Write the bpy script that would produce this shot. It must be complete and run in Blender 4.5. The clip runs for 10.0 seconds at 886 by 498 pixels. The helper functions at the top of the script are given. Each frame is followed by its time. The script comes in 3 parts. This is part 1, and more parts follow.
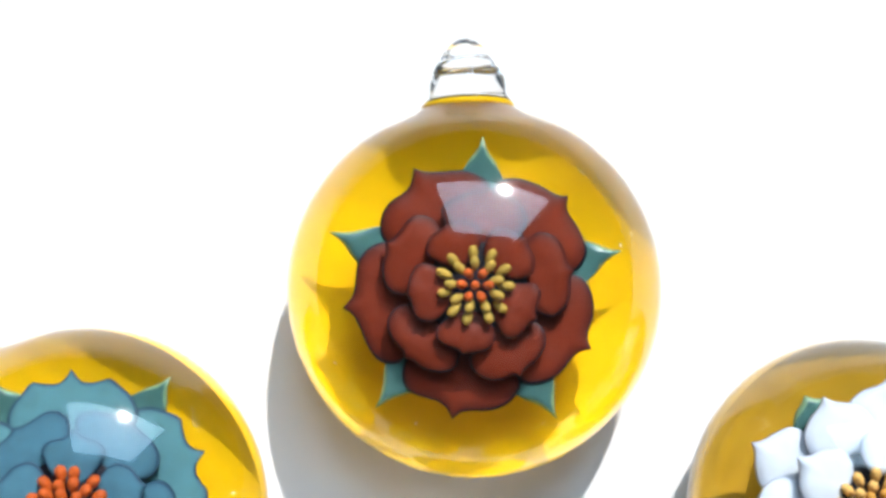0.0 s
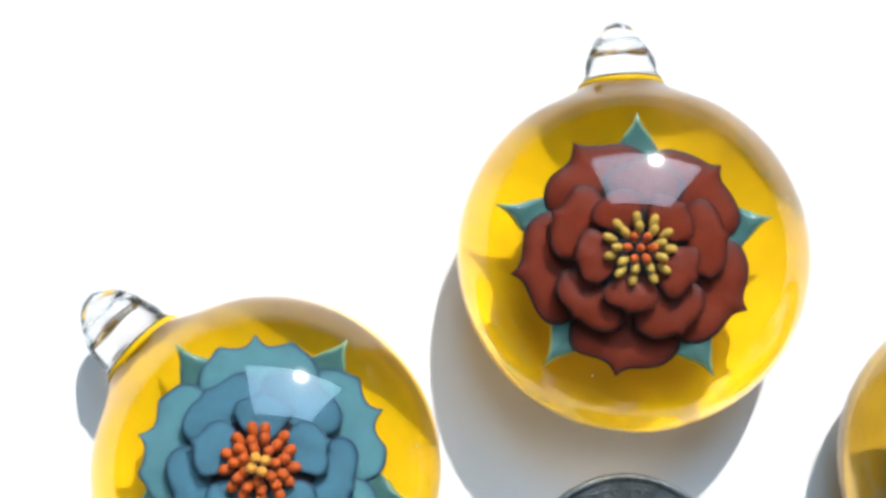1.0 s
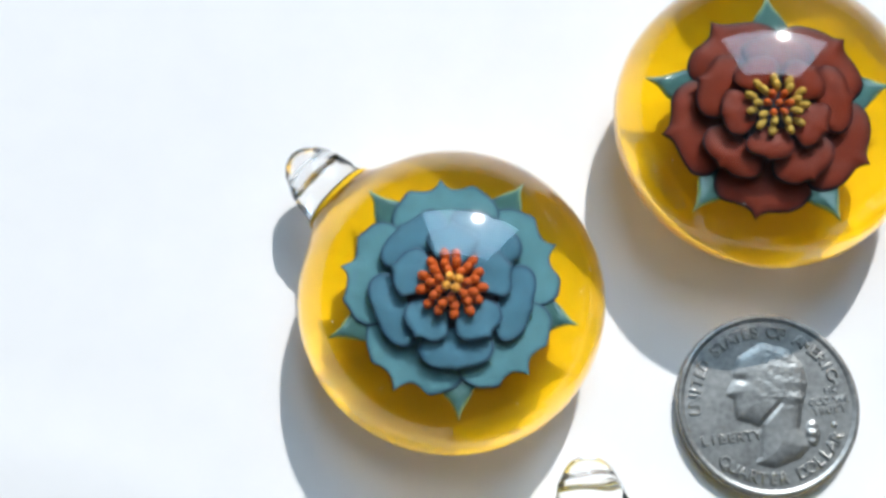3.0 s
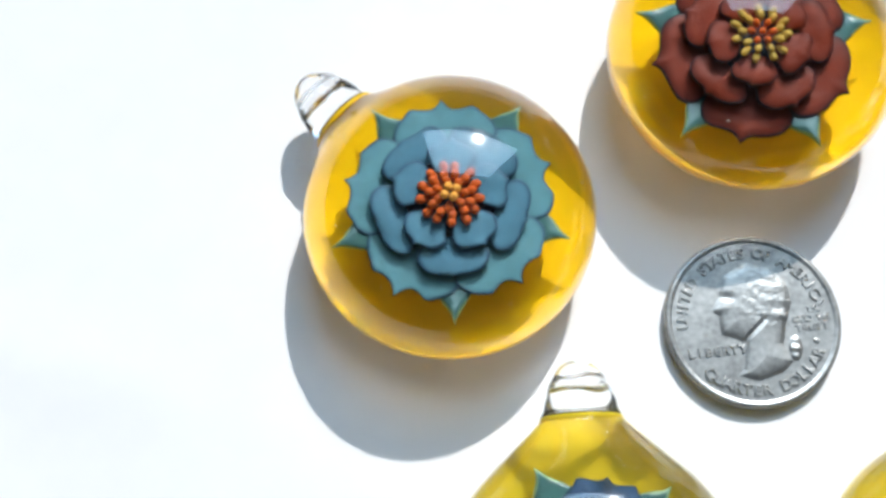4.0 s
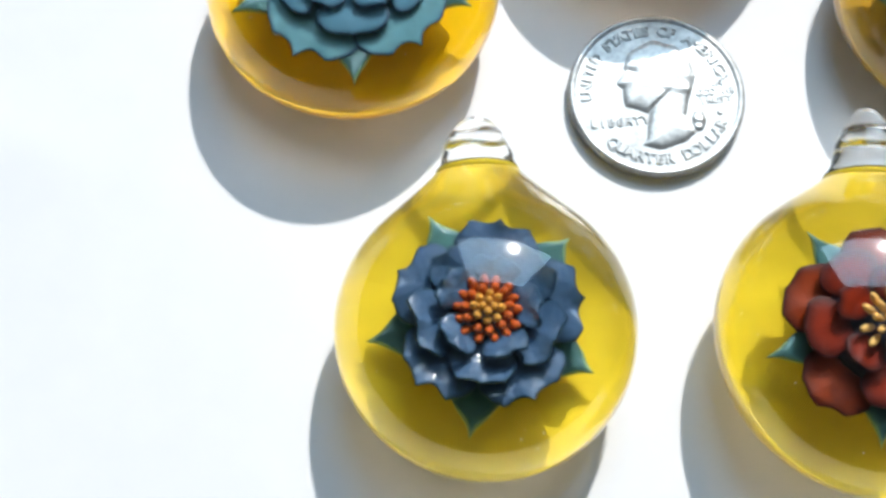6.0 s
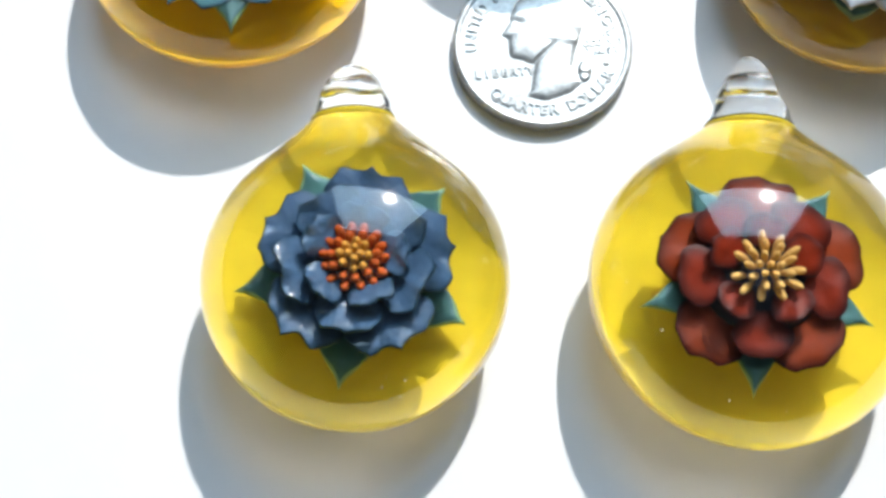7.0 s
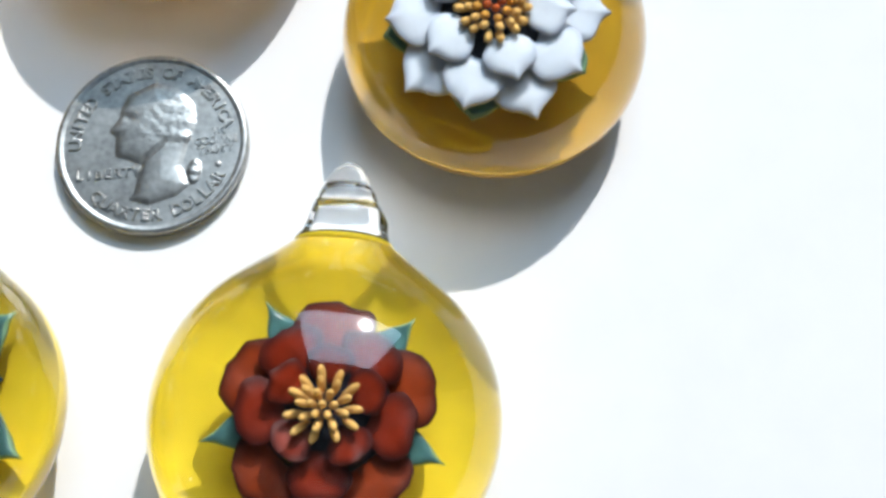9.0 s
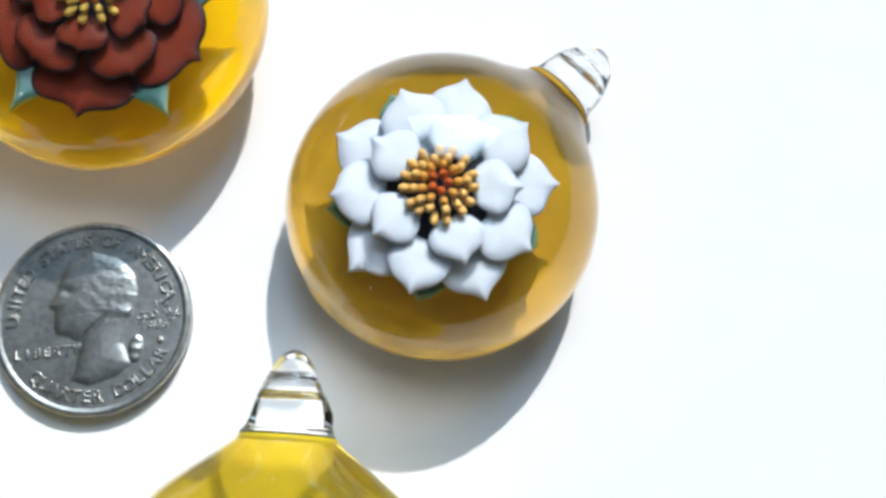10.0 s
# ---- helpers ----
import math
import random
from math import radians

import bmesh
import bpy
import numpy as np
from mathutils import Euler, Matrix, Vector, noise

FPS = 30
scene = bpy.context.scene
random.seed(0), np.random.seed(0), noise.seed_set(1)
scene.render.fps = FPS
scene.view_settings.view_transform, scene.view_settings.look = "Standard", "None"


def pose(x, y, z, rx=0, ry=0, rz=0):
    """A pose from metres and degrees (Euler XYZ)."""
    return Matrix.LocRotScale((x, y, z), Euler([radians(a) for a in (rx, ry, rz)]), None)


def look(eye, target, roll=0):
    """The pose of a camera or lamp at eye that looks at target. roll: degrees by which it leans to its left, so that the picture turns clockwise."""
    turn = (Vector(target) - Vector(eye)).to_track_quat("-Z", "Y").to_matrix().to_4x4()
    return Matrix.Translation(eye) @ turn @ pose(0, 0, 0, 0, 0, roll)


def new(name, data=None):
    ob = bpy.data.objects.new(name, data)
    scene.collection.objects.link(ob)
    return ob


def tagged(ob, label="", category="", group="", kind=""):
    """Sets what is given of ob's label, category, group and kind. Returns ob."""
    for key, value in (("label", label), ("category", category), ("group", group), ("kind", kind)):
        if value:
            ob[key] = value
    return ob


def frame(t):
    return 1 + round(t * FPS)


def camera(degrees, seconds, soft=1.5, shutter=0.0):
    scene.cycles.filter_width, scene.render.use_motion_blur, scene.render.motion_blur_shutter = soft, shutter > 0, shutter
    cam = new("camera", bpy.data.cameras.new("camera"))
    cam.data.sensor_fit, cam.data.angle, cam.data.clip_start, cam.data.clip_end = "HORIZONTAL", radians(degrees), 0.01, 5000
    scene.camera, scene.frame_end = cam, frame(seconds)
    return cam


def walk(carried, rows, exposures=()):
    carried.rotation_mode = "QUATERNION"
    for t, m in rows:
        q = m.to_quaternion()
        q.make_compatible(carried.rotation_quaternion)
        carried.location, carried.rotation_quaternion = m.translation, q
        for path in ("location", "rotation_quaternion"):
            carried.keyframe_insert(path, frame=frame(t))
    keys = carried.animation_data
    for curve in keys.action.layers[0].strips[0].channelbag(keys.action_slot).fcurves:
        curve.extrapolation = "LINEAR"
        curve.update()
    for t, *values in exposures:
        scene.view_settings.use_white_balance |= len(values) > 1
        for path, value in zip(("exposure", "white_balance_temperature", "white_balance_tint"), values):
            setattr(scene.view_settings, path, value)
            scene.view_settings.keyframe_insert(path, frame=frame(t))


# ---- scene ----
cam = camera(41.92, 10.0, soft=3.4)
PATH = [
    (0, (-0.00527, 0.02976, 0.13667), (-0.00685, 0.04400, -0.01265), -1.08),
    (0.5, (-0.01327, 0.02300, 0.13924), (-0.01532, 0.04221, -0.00951), -1.03),
    (1, (-0.02341, 0.01831, 0.14374), (-0.02530, 0.03858, -0.00487), -0.64),
    (1.5, (-0.03363, 0.00373, 0.14640), (-0.03548, 0.03355, -0.00059), 0.96),
    (2, (-0.04182, -0.00675, 0.15194), (-0.04308, 0.02538, 0.00543), 2.42),
    (2.5, (-0.04351, -0.01331, 0.15465), (-0.04453, 0.02018, 0.00844), 2.82),
    (4, (-0.03891, -0.04109, 0.15891), (-0.04358, 0.00201, 0.01531), -0.49),
    (4.5, (-0.03529, -0.05361, 0.15299), (-0.03954, -0.00692, 0.01051), 0.49),
    (5, (-0.03106, -0.06177, 0.15386), (-0.03633, -0.01471, 0.01153), -0.36),
    (5.5, (-0.02284, -0.06961, 0.15165), (-0.02902, -0.02232, 0.00944), -1.37),
    (5.7, (-0.02227, -0.07298, 0.14930), (-0.02828, -0.02519, 0.00724), -0.93),
    (6.8, (-0.01567, -0.07591, 0.14498), (-0.01769, -0.03077, 0.00195), 3.22),
    (7, (-0.00708, -0.07716, 0.14321), (-0.01050, -0.03051, 0.00069), 1.91),
    (7.5, (0.01157, -0.07316, 0.13948), (0.00682, -0.02544, -0.00265), 1.12),
    (8, (0.02624, -0.06843, 0.13672), (0.02025, -0.02098, -0.00545), -0.23),
    (8.5, (0.03723, -0.05883, 0.13709), (0.03086, -0.01390, -0.00589), -1.33),
    (9, (0.04380, -0.05218, 0.13844), (0.03825, -0.00816, -0.00485), -0.94),
    (9.5, (0.04482, -0.04461, 0.13994), (0.04009, -0.00366, -0.00428), -0.46),
    (10, (0.04597, -0.02071, 0.14302), (0.04241, 0.01394, -0.00288), -0.36),
]
EXPOSURES = [(0, 0.12), (1, 0.06), (2, -0.2), (2.5, -0.2), (4, -0.07), (5.5, -0.13), (7.5, 0.02), (8.5, -0.1), (9.5, -0.12), (10, -0.08)]
walk(cam, [(t, look(eye, target, roll)) for t, eye, target, roll in PATH], EXPOSURES)

# ---------------------------------------------------------------- light
MM = 0.001
SUN_DIR = Vector((0.25, 1.15, 1.0)).normalized()          # towards the sun
sun_data = bpy.data.lights.new("sun", "SUN")
sun_data.energy, sun_data.angle, sun_data.color = 4.2, radians(1.1), (1.0, 0.975, 0.94)
sun = new("sun", sun_data)
sun.matrix_world = look(SUN_DIR * 5.0, (0, 0, 0))

world = bpy.data.worlds.new("world")
scene.world = world
world.use_nodes = True
wn = world.node_tree.nodes
sky = wn.new("ShaderNodeTexSky")
sky.sky_type, sky.sun_disc = "NISHITA", False
sky.sun_elevation = math.asin(SUN_DIR.z)
sky.sun_rotation = math.atan2(SUN_DIR.x, SUN_DIR.y)
world.node_tree.links.new(sky.outputs[0], wn["Background"].inputs[0])
wn["Background"].inputs[1].default_value = 0.12

# the sky's light in the window's opening
WIN = (-0.40, 0.62, 0.70, 1.95)                            # x0, x1, z0, z1 in the wall at y = 0.9
win_data = bpy.data.lights.new("window_light", "AREA")
win_data.shape, win_data.size, win_data.size_y = "RECTANGLE", WIN[1] - WIN[0], WIN[3] - WIN[2]
win_data.energy, win_data.color = 21.0, (0.50, 0.76, 1.0)
win_light = new("window_light", win_data)
win_light.matrix_world = pose((WIN[0] + WIN[1]) / 2, 0.93, (WIN[2] + WIN[3]) / 2, -90, 0, 0)


# ---------------------------------------------------------------- materials
def material(name, color, rough=0.5, metal=0.0, transmission=0.0, ior=1.5, coat=0.0, coat_rough=0.05,
             vary=0.0, scale=400.0, bump=0.0, bump_scale=900.0, spec=0.5):
    m = bpy.data.materials.new(name)
    m.use_nodes = True
    n, l = m.node_tree.nodes, m.node_tree.links
    p = n["Principled BSDF"]
    p.inputs["Base Color"].default_value = (*color, 1)
    p.inputs["Roughness"].default_value = rough
    p.inputs["Metallic"].default_value = metal
    p.inputs["Specular IOR Level"].default_value = spec
    p.inputs["Transmission Weight"].default_value = transmission
    p.inputs["IOR"].default_value = ior
    p.inputs["Coat Weight"].default_value = coat
    p.inputs["Coat Roughness"].default_value = coat_rough
    if vary or bump:
        co = n.new("ShaderNodeTexCoord")
    if vary:
        a, b = n.new("ShaderNodeTexNoise"), n.new("ShaderNodeTexNoise")
        a.inputs["Scale"].default_value, b.inputs["Scale"].default_value = scale, scale * 5
        a.inputs["Detail"].default_value = 3
        add = n.new("ShaderNodeMath")
        add.operation = "ADD"
        ramp = n.new("ShaderNodeMapRange")
        ramp.inputs[1].default_value, ramp.inputs[2].default_value = 0.7, 1.3
        ramp.inputs[3].default_value, ramp.inputs[4].default_value = 1 - vary, 1 + vary
        mix = n.new("ShaderNodeVectorMath")
        mix.operation = "SCALE"
        mix.inputs[0].default_value = color
        l.new(co.outputs["Object"], a.inputs["Vector"])
        l.new(co.outputs["Object"], b.inputs["Vector"])
        l.new(a.outputs[0], add.inputs[0])
        l.new(b.outputs[0], add.inputs[1])
        l.new(add.outputs[0], ramp.inputs[0])
        l.new(ramp.outputs[0], mix.inputs["Scale"])
        l.new(mix.outputs[0], p.inputs["Base Color"])
    if bump:
        t, bm_ = n.new("ShaderNodeTexNoise"), n.new("ShaderNodeBump")
        t.inputs["Scale"].default_value, t.inputs["Detail"].default_value = bump_scale, 4
        bm_.inputs["Strength"].default_value = 1.0
        bm_.inputs["Distance"].default_value = bump
        l.new(co.outputs["Object"], t.inputs["Vector"])
        l.new(t.outputs[0], bm_.inputs["Height"])
        l.new(bm_.outputs[0], p.inputs["Normal"])
    return m


CLEAR = material("clear_glass", (1, 0.985, 0.93), rough=0.0, transmission=1.0, ior=1.48, coat=0.40, coat_rough=0.11, spec=0.24)
BAIL = material("clear_bail_glass", (1, 1, 1), rough=0.0, transmission=1.0, ior=1.48)
GOLD = material("golden_yellow_glass", (0.93, 0.575, 0.004), rough=0.35, vary=0.12, scale=60, bump=0.0008, bump_scale=85, spec=0.08)
AMBER = material("amber_glass", (0.51, 0.30, 0.026), rough=0.35, vary=0.14, scale=60, bump=0.0009, bump_scale=85, spec=0.08)
LEMON = material("lemon_yellow_glass", (0.84, 0.645, 0.032), rough=0.35, vary=0.12, scale=60, bump=0.0008, bump_scale=85, spec=0.08)


def let_through(m, color, share, straight):
    """Adds light that passes the coloured glass: a share scattered, a share straight on."""
    n, l = m.node_tree.nodes, m.node_tree.links
    tr, mix = n.new("ShaderNodeBsdfTranslucent"), n.new("ShaderNodeMixShader")
    cl, mix2 = n.new("ShaderNodeBsdfTransparent"), n.new("ShaderNodeMixShader")
    tr.inputs[0].default_value = (*color, 1)
    cl.inputs[0].default_value = (0.90, 0.87, 0.80, 1)
    mix.inputs[0].default_value, mix2.inputs[0].default_value = share, straight
    l.new(n["Principled BSDF"].outputs[0], mix.inputs[1])
    l.new(tr.outputs[0], mix.inputs[2])
    l.new(mix.outputs[0], mix2.inputs[1])
    l.new(cl.outputs[0], mix2.inputs[2])
    l.new(mix2.outputs[0], n["Material Output"].inputs[0])


let_through(GOLD, (0.96, 0.85, 0.56), 0.16, 0.2)
let_through(LEMON, (0.98, 0.86, 0.50), 0.20, 0.27)
let_through(AMBER, (0.88, 0.77, 0.55), 0.10, 0.11)


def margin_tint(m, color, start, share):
    """Mixes the petal's colour into a deeper one towards its margin."""
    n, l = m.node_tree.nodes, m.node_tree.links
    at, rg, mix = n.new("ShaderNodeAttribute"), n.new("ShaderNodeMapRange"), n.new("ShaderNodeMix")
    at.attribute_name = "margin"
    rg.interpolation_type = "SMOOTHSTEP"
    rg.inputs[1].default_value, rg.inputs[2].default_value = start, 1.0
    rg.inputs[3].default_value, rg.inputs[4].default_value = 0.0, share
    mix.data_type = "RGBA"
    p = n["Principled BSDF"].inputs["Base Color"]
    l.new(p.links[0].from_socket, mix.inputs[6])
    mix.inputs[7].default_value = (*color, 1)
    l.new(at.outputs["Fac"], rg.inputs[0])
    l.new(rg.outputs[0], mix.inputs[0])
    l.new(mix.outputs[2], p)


BRICK_RED = material("brick_red_glass", (0.120, 0.0175, 0.007), rough=0.45, bump=0.00012, bump_scale=600, vary=0.18, scale=500, spec=0.08)
ORANGE_RED = material("orange_red_glass", (0.135, 0.0125, 0.0035), rough=0.4, bump=0.00012, bump_scale=600, vary=0.25, scale=400, spec=0.08)
RUST = material("rust_glass", (0.17, 0.024, 0.005), rough=0.4, bump=0.00012, bump_scale=600, vary=0.25, scale=400, spec=0.08)
SKY_BLUE = material("dusty_blue_glass", (0.050, 0.135, 0.195), rough=0.45, bump=0.00012, bump_scale=600, vary=0.16, scale=400, spec=0.08)
PALE_TEAL = material("pale_teal_glass", (0.070, 0.180, 0.215), rough=0.45, bump=0.00012, bump_scale=600, vary=0.16, scale=400, spec=0.08)
SLATE = material("slate_blue_glass", (0.038, 0.080, 0.150), rough=0.4, vary=0.2, scale=400, bump=0.00028, bump_scale=1200, coat=1.0, coat_rough=0.09, spec=0.15)
WHITE = material("opal_white_glass", (0.52, 0.57, 0.645), rough=0.4, vary=0.05, scale=400, spec=0.08)
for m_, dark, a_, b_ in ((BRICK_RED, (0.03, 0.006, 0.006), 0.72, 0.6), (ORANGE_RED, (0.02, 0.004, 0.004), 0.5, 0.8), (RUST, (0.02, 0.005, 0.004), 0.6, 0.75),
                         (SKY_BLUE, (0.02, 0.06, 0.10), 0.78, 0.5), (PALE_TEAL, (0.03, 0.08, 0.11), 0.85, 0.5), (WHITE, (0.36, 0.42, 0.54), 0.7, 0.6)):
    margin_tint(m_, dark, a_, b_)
# red petals' dark edge with gap shade painted in; also colours the flower cores
EDGE_AND_GAP_SHADE = material("dark_edge_and_gap_shade", (0.012, 0.010, 0.016), rough=0.4, spec=0.08)
BLUE_EDGE = material("deep_blue_edge_glass", (0.02, 0.05, 0.09), rough=0.4, spec=0.08)
WHITE_EDGE = material("grey_blue_edge_glass", (0.42, 0.46, 0.56), rough=0.4, spec=0.08)
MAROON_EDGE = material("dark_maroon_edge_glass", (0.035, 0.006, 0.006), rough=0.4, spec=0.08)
TEAL = material("teal_leaf_glass", (0.040, 0.105, 0.102), rough=0.12, vary=0.3, scale=400, bump=0.0002, bump_scale=400, spec=0.5)
TEAL_EDGE = material("pale_leaf_edge_glass", (0.13, 0.23, 0.14), rough=0.3)
OLIVE = material("olive_yellow_glass", (0.36, 0.24, 0.045), rough=0.4, vary=0.1, scale=900, spec=0.08)
ORANGE = material("orange_glass", (0.38, 0.07, 0.012), rough=0.35, vary=0.15, scale=900, spec=0.08)
OCHRE = material("ochre_glass", (0.50, 0.24, 0.04), rough=0.35, vary=0.15, scale=900, spec=0.08)
CREAM = material("cream_glass", (0.58, 0.35, 0.11), rough=0.4, vary=0.1, scale=900, spec=0.08)
NICKEL = material("worn_nickel", (0.40, 0.40, 0.385), rough=0.42, metal=1.0, vary=0.28, scale=260, bump=0.00002, bump_scale=900)
PAPER = material("white_paper", (0.86, 0.86, 0.87), rough=0.75, vary=0.015, scale=30, bump=0.0006, bump_scale=14)
PLASTER = material("grey_wall_paint", (0.34, 0.35, 0.36), rough=0.8, vary=0.03, scale=4)
WOOD = material("brown_table_wood", (0.22, 0.12, 0.06), rough=0.5, vary=0.2, scale=12)
OLIVE_LINE = material("dark_olive_glass", (0.05, 0.042, 0.012), rough=0.15)
BUBBLE = material("bubble_glass", (0.9, 0.9, 0.85), rough=0.15)


# ---------------------------------------------------------------- mesh helpers
def part(name, bm, mats, parent=None, label="", smooth=True):
    me = bpy.data.meshes.new(name)
    bm.normal_update()
    bm.to_mesh(me)
    bm.free()
    for m in (mats if isinstance(mats, (list, tuple)) else [mats]):
        me.materials.append(m)
    if smooth:
        me.shade_smooth()
    ob = new(name, me)
    if parent:
        ob.parent = parent
    if label:
        ob["label"] = label
    return ob


def smooth01(a, b, x):
    t = min(1.0, max(0.0, (x - a) / (b - a)))
    return t * t * (3 - 2 * t)


def box(bm, x0, x1, y0, y1, z0, z1):
    bmesh.ops.create_cube(bm, size=1, matrix=Matrix.LocRotScale(
        ((x0 + x1) / 2, (y0 + y1) / 2, (z0 + z1) / 2), None, (x1 - x0, y1 - y0, z1 - z0)))


def loft(rings, close_ends=True, wrap=True):
    """A skin over rings of equal count."""
    bm = bmesh.new()
    vs = [[bm.verts.new(p) for p in r] for r in rings]
    n = len(rings[0])
    for a, b in zip(vs, vs[1:]):
        for i in range(n if wrap else n - 1):
            j = (i + 1) % n
            bm.faces.new((a[i], a[j], b[j], b[i]))
    if close_ends:
        bm.faces.new(vs[0][::-1])
        bm.faces.new(vs[-1])
    bmesh.ops.recalc_face_normals(bm, faces=bm.faces)
    return bm


# ---------------------------------------------------------------- the room and the table
def setting():
    b = bmesh.new()
    box(b, -2.2, 2.2, -2.6, 1.1, -0.80, -0.75)
    tagged(part("floor", b, WOOD, smooth=False), "brown wooden floor", "floor", kind="structure")
    b = bmesh.new()
    box(b, -2.2, 2.2, -2.6, 1.1, 2.6, 2.7)
    tagged(part("ceiling", b, PLASTER, smooth=False), "plain grey painted ceiling", "ceiling", kind="structure")
    for name, c in (("wall_west", (-2.3, -2.2, -2.6, 1.1, -0.8, 2.7)), ("wall_east", (2.2, 2.3, -2.6, 1.1, -0.8, 2.7)),
                    ("wall_south", (-2.3, 2.3, -2.7, -2.6, -0.8, 2.7))):
        b = bmesh.new()
        box(b, *c)
        tagged(part(name, b, PLASTER, smooth=False), "plain grey painted wall", "wall", kind="structure")
    b = bmesh.new()
    x0, x1, z0, z1 = WIN
    box(b, -2.2, x0, 0.9, 1.05, -0.75, 2.6)
    box(b, x1, 2.2, 0.9, 1.05, -0.75, 2.6)
    box(b, x0, x1, 0.9, 1.05, -0.75, z0)
    box(b, x0, x1, 0.9, 1.05, z1, 2.6)
    tagged(part("wall_north", b, PLASTER, smooth=False), "grey painted wall with a window opening", "wall", kind="structure")
    b = bmesh.new()
    box(b, -0.6, 0.6, -0.5, 0.45, -0.035, -0.0006)
    bmesh.ops.bevel(b, geom=b.edges[:], offset=0.003, segments=2, affect="EDGES")
    table = tagged(new("table"), "brown wooden table under a white sheet", "table")
    part("tabletop", b, WOOD, table)
    for x in (-0.54, 0.54):
        for y in (-0.44, 0.39):
            b = bmesh.new()
            box(b, x - 0.03, x + 0.03, y - 0.03, y + 0.03, -0.75, -0.035)
            part("leg", b, WOOD, table, smooth=False)


def paper_sheet():
    """One thin sheet with soft waves away from the things."""
    n = 210
    bm = bmesh.new()
    grid = []
    for i in range(n + 1):
        row = []
        for j in range(n + 1):
            x, y = -0.42 + 0.84 * i / n, -0.36 + 0.72 * j / n
            far = max(0.0, math.hypot(x * 0.9, y) - 0.085)
            z = 0.02 * far * (noise.noise((x * 9, y * 9, 0.3)) + 0.4 * noise.noise((x * 26, y * 22, 4.0)))
            if x < -0.072:                                   # a faint crease towards the edge
                line = y + 0.0155 + 0.08 * (x + 0.08) - 0.002 * math.sin(90 * x)
                z += 0.00035 * math.exp(-(line / 0.005) ** 2) * smooth01(0.072, 0.088, -x)
            row.append(bm.verts.new((x, y, max(z, -0.0004))))
        grid.append(row)
    for i in range(n):
        for j in range(n):
            bm.faces.new((grid[i][j], grid[i + 1][j], grid[i + 1][j + 1], grid[i][j + 1]))
    tagged(part("paper_sheet", bm, PAPER), "smooth white sheet of paper lying on the table", "paper")


# ---------------------------------------------------------------- glass pendants
def section(s, R, C, neck, nw, shoulder, pull):
    """Half width and half height of the body at s along its axis (mm); shoulder: where it leaves the round; pull: its slope at the neck."""
    s0 = shoulder * R
    if s <= s0:
        k = math.sqrt(max(0.0, 1 - (s / R) ** 2))
        return R * k, C * k
    kw, L = math.sqrt(1 - shoulder ** 2), neck - s0
    t = min(1.0, (s - s0) / L)
    h00, h10, h01, h11 = 2*t**3 - 3*t**2 + 1, t**3 - 2*t**2 + t, -2*t**3 + 3*t**2, t**3 - t**2
    w = h00 * R * kw - h10 * L * shoulder / kw + h01 * nw - h11 * L * pull
    h = h00 * C * kw - h10 * L * shoulder / kw * C / R + h01 * nw * 0.8 - h11 * L * 0.25
    return w, h


def stations(R, neck, n=56):
    out = []
    for i in range(n + 1):
        a = math.pi * 0.5 * i / n
        out.append(-R * math.cos(a))
    out = [s for s in out if s < -0.001 * R or s == 0] + [neck * i / 40 for i in range(1, 41)]
    return out


def glass_body(R, C, neck, nw, zc, form):
    """C: the dome's height above the widest line; the base is zc deep."""
    rings = []
    for s in stations(R, neck)[1:]:
        w, top = section(s, R, C, neck, nw, *form)
        low = section(s, R, zc, neck, nw, *form)[1]
        rings.append([(w * math.cos(a) * MM, s * MM, (zc + (top if math.sin(a) > 0 else low) * math.sin(a)) * MM)
                      for a in (2 * math.pi * i / 96 for i in range(96))])
    return loft(rings)


def backing(R, C, neck, nw, zc, turn, form):
    """The coloured bowl inside the clear body: a thick half shell, open above, its rim dipping on one side."""
    rings = []
    k, m = 0.992, 44
    for s in stations(R, neck, 40)[3:-1]:
        w, h = section(s, R, C, neck, nw, *form)
        th = min(0.35, 0.3 * w, 0.3 * h)
        wo, ho = w * k - 0.06, h * k - 0.06
        wi, hi = max(wo - th, 0.05), max(ho - th, 0.05)
        rims = [0.18 - 0.20 * max(-0.6, (s * math.cos(radians(turn)) + 0.85 * side * w * -math.sin(radians(turn))) / R)
                + 0.4 * smooth01(0.84 * R, 0.98 * R, s) for side in (-1, 1)]
        a0, a1 = math.pi - rims[0], 2 * math.pi + rims[1]
        arc = [a0 + (a1 - a0) * i / m for i in range(m + 1)]
        ring = [(wo * math.cos(a), ho * math.sin(a)) for a in arc]
        for a in reversed(arc):                              # added ripples: their shape stands in for caustic streaks at the neck
            q = 1 - 0.13 * smooth01(0.25 * R, 0.9 * R, s) * (0.5 + 0.5 * math.sin(8 * a + 1.3 + 0.1 * s)) - 0.03 * noise.noise((0.12 * s, 1.5 * a, R))
            ring.append((wi * q * math.cos(a), hi * q * math.sin(a)))
        rings.append([(x * MM, s * k * MM, (zc + z) * MM) for x, z in ring])
    return loft(rings)


